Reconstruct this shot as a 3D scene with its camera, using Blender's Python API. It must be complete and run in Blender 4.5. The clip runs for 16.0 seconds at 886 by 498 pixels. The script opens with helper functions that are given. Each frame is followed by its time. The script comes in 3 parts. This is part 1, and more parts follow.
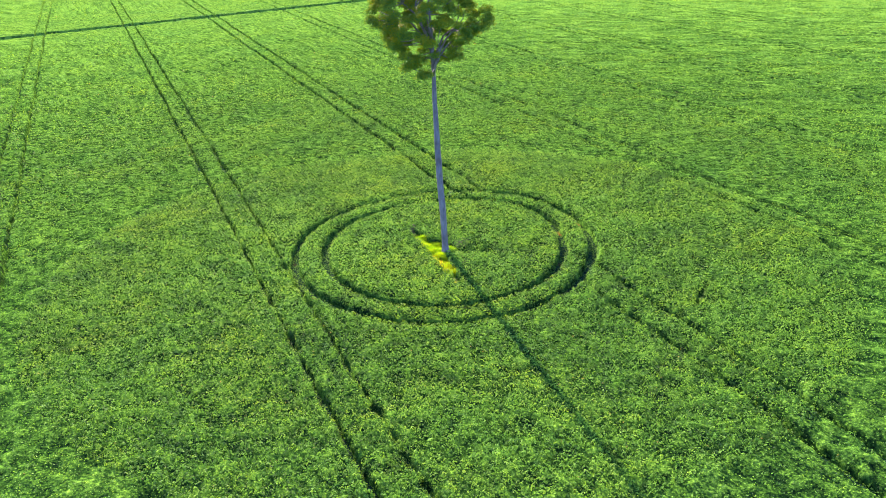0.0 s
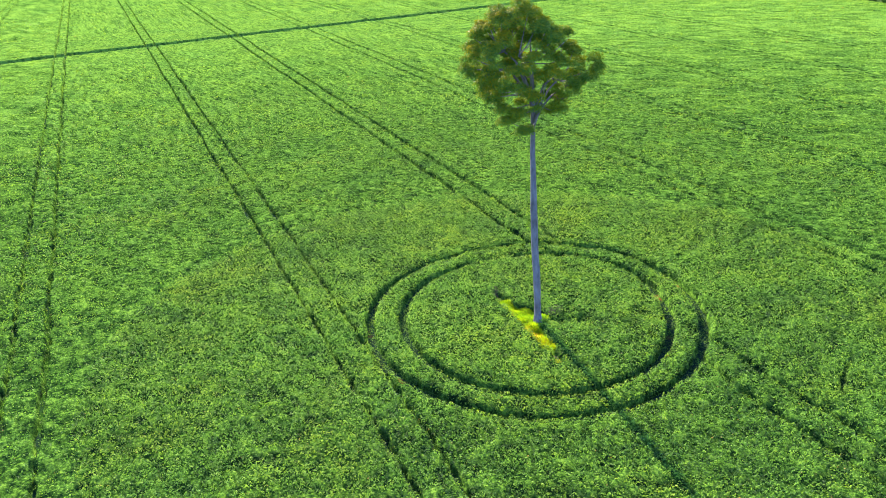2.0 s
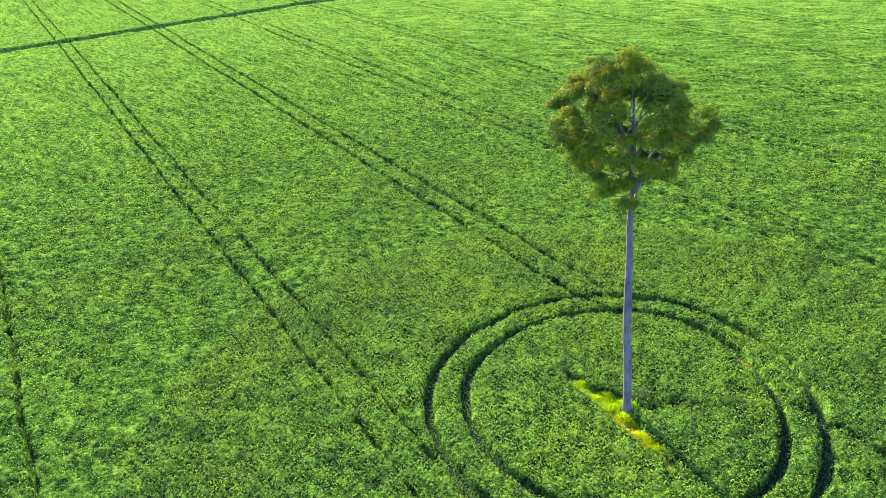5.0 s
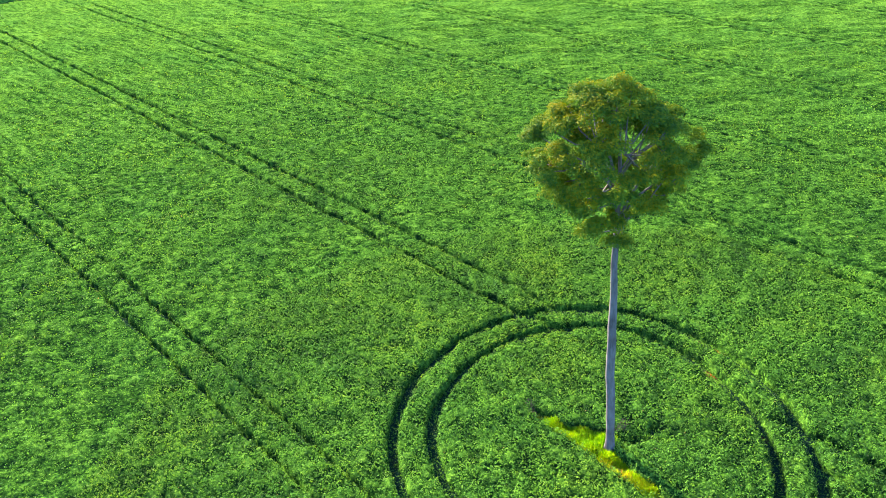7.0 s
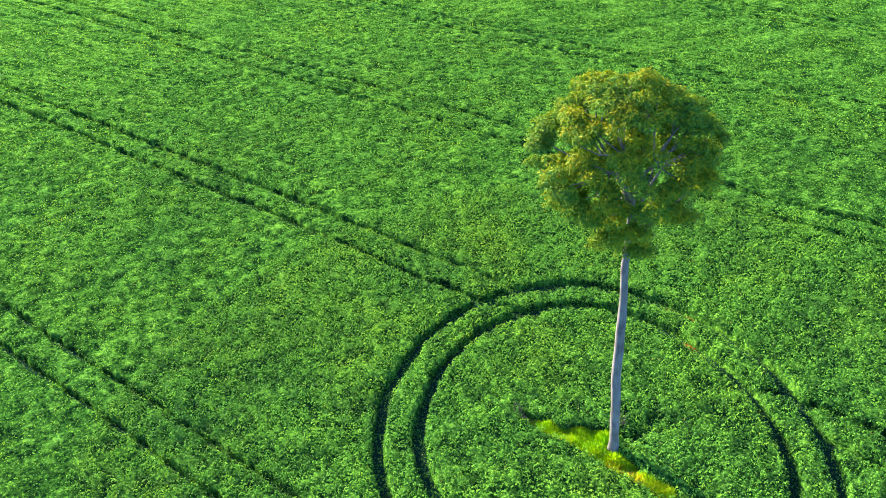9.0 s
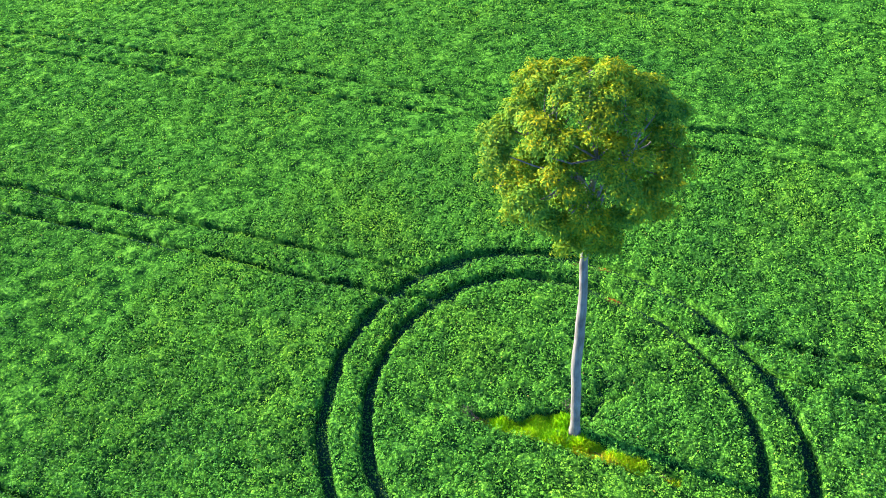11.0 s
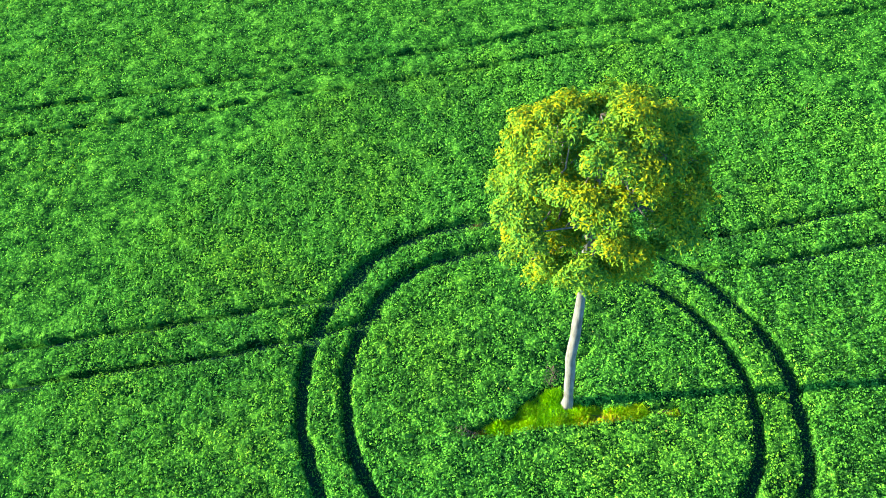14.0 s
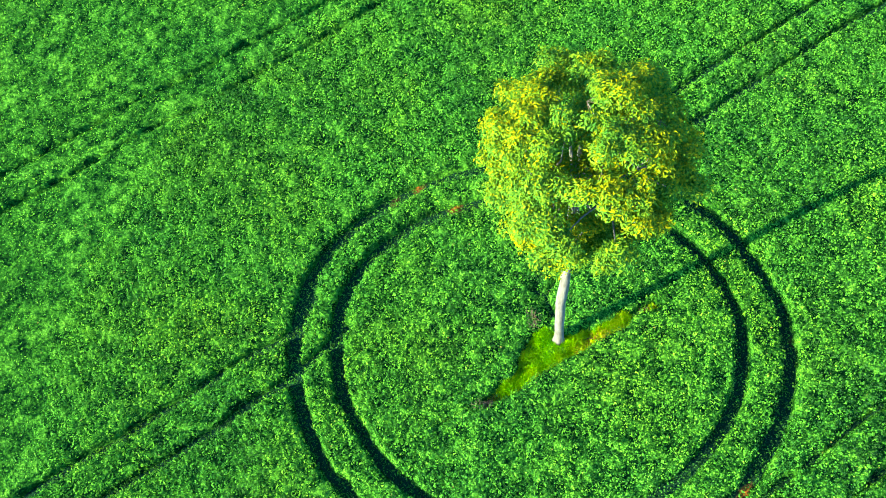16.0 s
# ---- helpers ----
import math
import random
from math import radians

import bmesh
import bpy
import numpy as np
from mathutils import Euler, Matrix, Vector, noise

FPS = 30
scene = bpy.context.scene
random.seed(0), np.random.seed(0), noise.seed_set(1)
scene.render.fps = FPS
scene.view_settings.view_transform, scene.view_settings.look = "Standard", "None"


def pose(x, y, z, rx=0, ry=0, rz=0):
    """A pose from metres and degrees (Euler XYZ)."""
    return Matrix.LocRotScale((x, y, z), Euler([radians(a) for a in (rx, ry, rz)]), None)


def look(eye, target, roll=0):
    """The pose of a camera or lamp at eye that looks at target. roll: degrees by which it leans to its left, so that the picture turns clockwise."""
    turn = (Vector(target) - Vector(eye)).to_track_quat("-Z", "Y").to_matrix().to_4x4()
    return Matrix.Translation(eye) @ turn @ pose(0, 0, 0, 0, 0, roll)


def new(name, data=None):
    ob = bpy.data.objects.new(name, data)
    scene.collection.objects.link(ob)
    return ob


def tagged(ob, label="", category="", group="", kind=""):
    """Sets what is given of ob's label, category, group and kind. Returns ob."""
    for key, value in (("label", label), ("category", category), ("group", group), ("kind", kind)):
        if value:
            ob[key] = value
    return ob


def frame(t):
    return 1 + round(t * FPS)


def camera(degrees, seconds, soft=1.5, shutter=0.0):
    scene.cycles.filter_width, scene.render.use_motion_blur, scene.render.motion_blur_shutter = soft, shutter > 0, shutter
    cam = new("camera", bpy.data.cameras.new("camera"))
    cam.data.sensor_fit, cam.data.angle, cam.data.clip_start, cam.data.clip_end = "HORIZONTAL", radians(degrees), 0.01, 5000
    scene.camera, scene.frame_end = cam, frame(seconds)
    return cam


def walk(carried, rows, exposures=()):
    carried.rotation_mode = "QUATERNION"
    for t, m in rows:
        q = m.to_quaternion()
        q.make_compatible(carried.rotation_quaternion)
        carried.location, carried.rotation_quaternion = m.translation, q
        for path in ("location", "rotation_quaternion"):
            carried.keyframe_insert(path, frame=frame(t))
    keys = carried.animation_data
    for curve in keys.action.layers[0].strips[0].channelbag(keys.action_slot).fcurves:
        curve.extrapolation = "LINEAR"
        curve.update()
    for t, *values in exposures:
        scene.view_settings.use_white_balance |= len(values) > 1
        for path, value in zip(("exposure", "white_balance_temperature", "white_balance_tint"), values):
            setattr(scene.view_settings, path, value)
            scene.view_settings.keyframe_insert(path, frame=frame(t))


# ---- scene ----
# ---------------------------------------------------------------- camera
cam = camera(57.6, 16.0, soft=0.75)
PATH = [
    (0, (49.385, -20.634, 23.452), (47.686, -19.93, 22.667), -2.2),
    (0.5, (47.282, -21.163, 23.673), (45.576, -20.464, 22.898), -2.4),
    (1, (45.232, -21.774, 24.049), (43.522, -21.075, 23.281), -2.5),
    (1.5, (43.02, -22.439, 24.503), (41.309, -21.74, 23.739), -2.4),
    (2, (40.811, -23.0, 24.972), (39.099, -22.304, 24.207), -2.4),
    (2.5, (38.584, -23.671, 25.465), (36.872, -22.976, 24.698), -2.4),
    (3, (36.392, -24.315, 25.988), (34.681, -23.622, 25.218), -2.4),
    (3.5, (34.24, -24.891, 26.478), (32.531, -24.203, 25.7), -2.3),
    (3.7, (33.398, -25.092, 26.596), (31.69, -24.405, 25.814), -2.3),
    (5.8, (24.1, -26.689, 29.091), (22.621, -25.685, 28.193), -3.2),
    (6, (23.225, -26.815, 29.195), (21.769, -25.785, 28.289), -3.1),
    (6.5, (21.025, -26.983, 29.635), (19.631, -25.894, 28.703), -2.9),
    (7, (18.808, -26.932, 30.143), (17.478, -25.789, 29.182), -2.9),
    (7.5, (16.666, -26.795, 30.624), (15.406, -25.604, 29.628), -3.0),
    (8, (14.449, -26.548, 31.1), (13.27, -25.318, 30.054), -2.9),
    (8.5, (12.243, -26.247, 31.57), (11.152, -24.987, 30.465), -2.8),
    (8.7, (11.378, -26.076, 31.648), (10.321, -24.805, 30.522), -2.9),
    (10.8, (3.654, -23.124, 32.612), (3.054, -21.751, 31.287), -3.6),
    (11, (2.916, -22.831, 32.691), (2.372, -21.451, 31.35), -3.6),
    (11.5, (1.058, -21.909, 33.102), (0.656, -20.527, 31.714), -3.7),
    (12, (-0.707, -20.882, 33.557), (-0.992, -19.515, 32.125), -3.9),
    (12.5, (-2.424, -19.775, 34.073), (-2.598, -18.436, 32.598), -4.0),
    (13, (-3.972, -18.646, 34.588), (-4.045, -17.345, 33.071), -4.2),
    (13.5, (-5.34, -17.501, 35.125), (-5.321, -16.246, 33.567), -4.7),
    (14, (-6.57, -16.264, 35.66), (-6.469, -15.064, 34.064), -5.3),
    (14.5, (-7.737, -14.906, 36.212), (-7.537, -13.781, 34.57), -6.0),
    (15, (-8.723, -13.561, 36.755), (-8.439, -12.52, 35.071), -7.2),
    (15.5, (-9.552, -12.256, 37.222), (-9.202, -11.301, 35.5), -8.6),
    (16, (-10.284, -11.03, 37.635), (-9.886, -10.156, 35.881), -10.2),
]
EXPOSURES = [(0.0, 2.33, 7400, 35), (3.5, 2.33, 7300, 33), (5.8, 2.28, 7700, 36), (7.0, 2.24, 7500, 17), (8.7, 2.26, 7300, 12), (11.0, 2.28, 6900, 3), (13.0, 2.28, 7000, -6), (16.0, 2.30, 7700, -26)]
walk(cam, [(t, look(eye, target, roll)) for t, eye, target, roll in PATH], EXPOSURES)

# ---------------------------------------------------------------- sky and sun
SUN_ELEVATION = 21.0
SUN_AZIMUTH = 174.0          # degrees from +x towards +y: where the sun stands
world = bpy.data.worlds.new("sky")
scene.world = world
world.use_nodes = True
wn = world.node_tree
sky = wn.nodes.new("ShaderNodeTexSky")
sky.sky_type = "NISHITA"
sky.sun_disc = False
sky.ozone_density = 4.0
sky.dust_density = 0.6
sky.sun_elevation = radians(SUN_ELEVATION)
sky.sun_rotation = radians(90 - SUN_AZIMUTH)
wn.nodes["Background"].inputs["Strength"].default_value = 0.12
clear = wn.nodes.new("ShaderNodeMix")
clear.data_type, clear.blend_type = "RGBA", "MULTIPLY"
clear.inputs[0].default_value = 1.0
clear.inputs[7].default_value = (0.58, 0.88, 1.45, 1)
wn.links.new(sky.outputs["Color"], clear.inputs[6])
wn.links.new(clear.outputs[2], wn.nodes["Background"].inputs["Color"])
sun_data = bpy.data.lights.new("sun", "SUN")
sun_data.energy = 5.0
sun_data.angle = radians(0.55)
sun_data.color = (1.0, 0.90, 0.72)
sun = new("sun", sun_data)
az, el = radians(SUN_AZIMUTH), radians(SUN_ELEVATION)
sun.matrix_world = look((60 * math.cos(az) * math.cos(el), 60 * math.sin(az) * math.cos(el), 60 * math.sin(el)), (0, 0, 0))


# ---------------------------------------------------------------- materials
def material(name):
    m = bpy.data.materials.new(name)
    m.use_nodes = True
    nt = m.node_tree
    return m, nt, nt.nodes["Principled BSDF"], nt.nodes["Material Output"]


def ramp(nt, source, stops):
    r = nt.nodes.new("ShaderNodeValToRGB")
    e = r.color_ramp.elements
    while len(e) < len(stops):
        e.new(0.5)
    for el_, (p, c) in zip(e, stops):
        el_.position, el_.color = p, (*c, 1)
    nt.links.new(source, r.inputs["Fac"])
    return r.outputs["Color"]


def noise_tex(nt, scale, detail=4.0, rough=0.55):
    geo = nt.nodes.new("ShaderNodeNewGeometry")
    n = nt.nodes.new("ShaderNodeTexNoise")
    n.inputs["Scale"].default_value = scale
    n.inputs["Detail"].default_value = detail
    n.inputs["Roughness"].default_value = rough
    nt.links.new(geo.outputs["Position"], n.inputs["Vector"])
    return n.outputs["Fac"]


def mix_rgb(nt, fac, a, b, blend="MIX"):
    m = nt.nodes.new("ShaderNodeMix")
    m.data_type, m.blend_type = "RGBA", blend
    for value, socket in ((fac, m.inputs[0]), (a, m.inputs[6]), (b, m.inputs[7])):
        if isinstance(value, bpy.types.NodeSocket):
            nt.links.new(value, socket)
        elif isinstance(value, tuple):
            socket.default_value = (*value, 1)
        else:
            socket.default_value = value
    return m.outputs[2]


def leaf_material(name, stops, translucent, rough, gloss, patches, patch_scale, through_tint):
    """A leaf: colour from its own tone, larger patches of growth, some light through it."""
    m, nt, bsdf, out = material(name)
    tone = nt.nodes.new("ShaderNodeAttribute")
    tone.attribute_name = "tone"
    col = ramp(nt, tone.outputs["Fac"], stops)
    patch = ramp(nt, noise_tex(nt, patch_scale, 3.0), patches)
    col = mix_rgb(nt, 1.0, col, patch, "MULTIPLY")
    nt.links.new(col, bsdf.inputs["Base Color"])
    bsdf.inputs["Roughness"].default_value = rough
    bsdf.inputs["Specular IOR Level"].default_value = gloss
    tr = nt.nodes.new("ShaderNodeBsdfTranslucent")
    nt.links.new(mix_rgb(nt, 1.0, col, through_tint, "MULTIPLY"), tr.inputs["Color"])
    mix = nt.nodes.new("ShaderNodeMixShader")
    mix.inputs["Fac"].default_value = translucent
    nt.links.new(bsdf.outputs[0], mix.inputs[1])
    nt.links.new(tr.outputs[0], mix.inputs[2])
    nt.links.new(mix.outputs[0], out.inputs["Surface"])
    return m


M_CROP = leaf_material("soybean_leaf",
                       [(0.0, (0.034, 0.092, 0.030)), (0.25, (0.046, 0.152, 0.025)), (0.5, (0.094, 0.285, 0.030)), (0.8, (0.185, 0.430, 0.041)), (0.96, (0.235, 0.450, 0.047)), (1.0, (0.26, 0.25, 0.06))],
                       0.30, 0.60, 0.08, [(0.28, (0.72, 0.88, 1.05)), (0.50, (0.98, 1.0, 1.0)), (0.72, (1.32, 1.06, 0.85))], 0.16, (1.45, 1.18, 0.55))
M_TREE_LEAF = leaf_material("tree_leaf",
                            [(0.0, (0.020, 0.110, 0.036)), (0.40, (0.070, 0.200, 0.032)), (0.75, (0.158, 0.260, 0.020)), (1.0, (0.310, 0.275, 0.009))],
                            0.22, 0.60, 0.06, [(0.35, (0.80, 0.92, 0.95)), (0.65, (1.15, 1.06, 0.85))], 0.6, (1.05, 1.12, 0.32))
M_GRASS = leaf_material("grass_blade",
                        [(0.0, (0.12, 0.42, 0.016)), (0.4, (0.36, 0.66, 0.020)), (0.75, (0.52, 0.58, 0.04)), (1.0, (0.40, 0.19, 0.07))],
                        0.30, 0.60, 0.12, [(0.35, (0.8, 0.9, 0.9)), (0.65, (1.15, 1.05, 0.9))], 0.9, (1.4, 1.2, 0.5))


def ground_material():
    """Red earth in the wheel tracks and the clearing, stems and lower leaves under the crop painted dark as shaded."""
    m, nt, bsdf, out = material("field_ground")
    bare = nt.nodes.new("ShaderNodeAttribute")
    bare.attribute_name = "bare"
    soil = ramp(nt, noise_tex(nt, 3.0, 6.0, 0.65), [(0.30, (0.20, 0.062, 0.014)), (0.55, (0.40, 0.125, 0.026)), (0.80, (0.52, 0.20, 0.055))])
    # green kept near black, painting the shaded gaps under the crop
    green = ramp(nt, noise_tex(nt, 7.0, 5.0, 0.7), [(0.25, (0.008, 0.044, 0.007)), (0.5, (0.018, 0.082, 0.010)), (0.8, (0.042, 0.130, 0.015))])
    patch = ramp(nt, noise_tex(nt, 0.12, 3.0), [(0.30, (0.82, 0.90, 0.95)), (0.70, (1.15, 1.06, 0.95))])
    green = mix_rgb(nt, 1.0, green, patch, "MULTIPLY")
    shade_mask = nt.nodes.new("ShaderNodeAttribute")
    shade_mask.attribute_name = "floor_shade"
    # dark coat standing in for shade on the floors of tracks and clearing
    floor_shade = ramp(nt, noise_tex(nt, 9.0, 5.0, 0.7), [(0.3, (0.007, 0.026, 0.014)), (0.6, (0.014, 0.048, 0.024)), (0.8, (0.028, 0.078, 0.036))])
    green = mix_rgb(nt, shade_mask.outputs["Fac"], green, floor_shade)
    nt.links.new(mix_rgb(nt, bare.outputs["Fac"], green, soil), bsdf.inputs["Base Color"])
    bsdf.inputs["Roughness"].default_value = 0.85
    bsdf.inputs["Specular IOR Level"].default_value = 0.0
    bump = nt.nodes.new("ShaderNodeBump")
    bump.inputs["Strength"].default_value = 1.0
    bump.inputs["Distance"].default_value = 0.35
    nt.links.new(noise_tex(nt, 2.2, 6.0, 0.7), bump.inputs["Height"])
    nt.links.new(bump.outputs[0], bsdf.inputs["Normal"])
    return m


M_GROUND = ground_material()


def canopy_material():
    """The deeper leaves between the top ones: green mottled at the size of leaves and of plants, darkened to paint
    shaded gaps.
    """
    m, nt, bsdf, out = material("soybean_canopy")
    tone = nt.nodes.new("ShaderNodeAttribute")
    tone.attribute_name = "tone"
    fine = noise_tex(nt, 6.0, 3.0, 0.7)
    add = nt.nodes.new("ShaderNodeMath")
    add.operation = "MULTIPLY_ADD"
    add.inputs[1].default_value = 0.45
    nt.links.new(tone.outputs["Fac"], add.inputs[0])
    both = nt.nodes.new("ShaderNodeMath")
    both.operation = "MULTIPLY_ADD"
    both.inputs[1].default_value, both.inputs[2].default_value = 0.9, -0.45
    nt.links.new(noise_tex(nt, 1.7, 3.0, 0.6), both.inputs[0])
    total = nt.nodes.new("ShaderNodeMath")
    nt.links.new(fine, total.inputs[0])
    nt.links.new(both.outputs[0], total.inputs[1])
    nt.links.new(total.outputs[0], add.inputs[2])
    # near-black low stops paint the shade between plants
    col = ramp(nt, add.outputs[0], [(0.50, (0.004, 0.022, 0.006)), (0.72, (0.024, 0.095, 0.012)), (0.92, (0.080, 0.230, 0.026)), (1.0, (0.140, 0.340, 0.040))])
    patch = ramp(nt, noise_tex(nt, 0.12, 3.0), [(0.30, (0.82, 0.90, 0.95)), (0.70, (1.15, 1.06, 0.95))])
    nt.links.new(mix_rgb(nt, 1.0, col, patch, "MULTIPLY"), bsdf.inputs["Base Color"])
    bsdf.inputs["Roughness"].default_value = 0.8
    bsdf.inputs["Specular IOR Level"].default_value = 0.0
    bump = nt.nodes.new("ShaderNodeBump")
    bump.inputs["Strength"].default_value, bump.inputs["Distance"].default_value = 1.0, 0.25
    nt.links.new(total.outputs[0], bump.inputs["Height"])
    nt.links.new(bump.outputs[0], bsdf.inputs["Normal"])
    return m


M_CANOPY = canopy_material()


def bark_material():
    m, nt, bsdf, out = material("pale_bark")
    geo = nt.nodes.new("ShaderNodeNewGeometry")
    mp = nt.nodes.new("ShaderNodeMapping")
    mp.inputs["Scale"].default_value = (6, 6, 1.2)
    nt.links.new(geo.outputs["Position"], mp.inputs["Vector"])
    n = nt.nodes.new("ShaderNodeTexNoise")
    n.inputs["Scale"].default_value, n.inputs["Detail"].default_value = 1.0, 8.0
    n.inputs["Roughness"].default_value = 0.65
    nt.links.new(mp.outputs[0], n.inputs["Vector"])
    stain = ramp(nt, noise_tex(nt, 0.9, 3.0), [(0.35, (0.62, 0.58, 0.55)), (0.55, (1.0, 1.0, 1.0)), (0.75, (1.12, 1.10, 1.06))])
    col = ramp(nt, n.outputs["Fac"], [(0.28, (0.070, 0.060, 0.055)), (0.45, (0.155, 0.138, 0.128)), (0.62, (0.205, 0.188, 0.176)), (0.8, (0.26, 0.24, 0.225))])
    col = mix_rgb(nt, 1.0, col, stain, "MULTIPLY")
    nt.links.new(col, bsdf.inputs["Base Color"])
    bsdf.inputs["Roughness"].default_value = 0.85
    bump = nt.nodes.new("ShaderNodeBump")
    bump.inputs["Strength"].default_value, bump.inputs["Distance"].default_value = 0.7, 0.06
    nt.links.new(n.outputs["Fac"], bump.inputs["Height"])
    nt.links.new(bump.outputs[0], bsdf.inputs["Normal"])
    return m


M_BARK = bark_material()


def wood_material():
    m, nt, bsdf, out = material("dry_wood")
    col = ramp(nt, noise_tex(nt, 14.0, 5.0), [(0.3, (0.055, 0.036, 0.022)), (0.7, (0.155, 0.110, 0.070))])
    nt.links.new(col, bsdf.inputs["Base Color"])
    bsdf.inputs["Roughness"].default_value = 0.9
    return m


M_WOOD = wood_material()


# ---------------------------------------------------------------- plan of the field
class Lattice:
    """Smooth noise between -1 and 1 over the plan, for whole arrays."""

    def __init__(self, seed, size, turn=0.0):
        self.g = np.random.RandomState(seed).uniform(-1, 1, (256, 256))
        self.size, self.c, self.s = size, math.cos(turn), math.sin(turn)

    def __call__(self, x, y):
        x, y = np.asarray(x), np.asarray(y)
        u, v = (self.c * x + self.s * y) / self.size, (self.c * y - self.s * x) / self.size
        i, j = np.floor(u).astype(int), np.floor(v).astype(int)
        a, b = u - i, v - j
        a, b = a * a * (3 - 2 * a), b * b * (3 - 2 * b)
        i0, i1, j0, j1 = i & 255, (i + 1) & 255, j & 255, (j + 1) & 255
        g = self.g
        return (g[i0, j0] * (1 - a) + g[i1, j0] * a) * (1 - b) + (g[i0, j1] * (1 - a) + g[i1, j1] * a) * b


N_BIG, N_MID, N_PLANT, N_TUFT = Lattice(1, 9.0, 0.5), Lattice(2, 1.7, 0.9), Lattice(3, 0.55, 0.7), Lattice(4, 0.17, 1.1)
N_WIGGLE, N_EDGE, N_OPEN = Lattice(5, 6.0), Lattice(6, 0.8), Lattice(7, 2.6)

CROP_TOP = 0.72
RING_X, RING_Y, RING_OUT, RING_IN = -1.12, 0.49, 11.40, 9.30
# tramlines run along x: the two wheels of each pass
PASSES = [(-69.6, -67.4), (-50.6, -48.4), (-31.69, -29.62), (-13.14, -11.02), (5.94, 8.24), (24.57, 27.10), (43.6, 46.0), (62.5, 65.0), (81.5, 84.0), (100.5, 103.0)]
ROAD_X, ROAD_LEAN = -156.5, -0.199
# where the pass turns in and out of the rings
LINKS = [[(-14.0, 5.94), (-12.0, 5.98), (-10.2, 6.3), (-8.4, 6.75)],
         [(-13.0, 8.24), (-11.2, 8.05), (-10.0, 8.35), (-8.8, 9.25)],
         [(11.0, 5.97), (9.2, 6.1), (7.6, 6.6)],
         [(10.0, 8.25), (8.6, 8.25), (6.8, 8.2), (5.8, 8.1), (4.9, 7.9)],
         [(12.3, 13.7), (13.1, 12.4), (14.6, 10.5)],
         [(0.40, 0.8), (0.75, 1.6), (0.95, 2.4), (0.55, 3.1)],
         [(0.95, 2.3), (1.9, 2.7)],
         [(-4.7, -0.5), (-5.8, -0.35), (-7.2, -0.1)]]


def ring_offset(theta):
    return 0.24 * np.cos(2 * theta) - 0.55 * np.sin(2 * theta) + 0.16 * np.cos(3 * theta) - 0.04 * np.sin(3 * theta) - 0.08 * np.cos(4 * theta)


def segment_distance(x, y, line):
    best = np.full(np.shape(x), 99.0)
    for (ax, ay), (bx, by) in zip(line, line[1:]):
        dx, dy = bx - ax, by - ay
        k = np.clip(((x - ax) * dx + (y - ay) * dy) / (dx * dx + dy * dy), 0, 1)
        best = np.minimum(best, np.hypot(x - ax - k * dx, y - ay - k * dy))
    return best


BARE_SPOTS = [(0.20, 9.45, 0.30), (-0.75, 11.75, 0.28), (2.4, -10.55, 0.32), (4.75, -1.2, 0.4)]


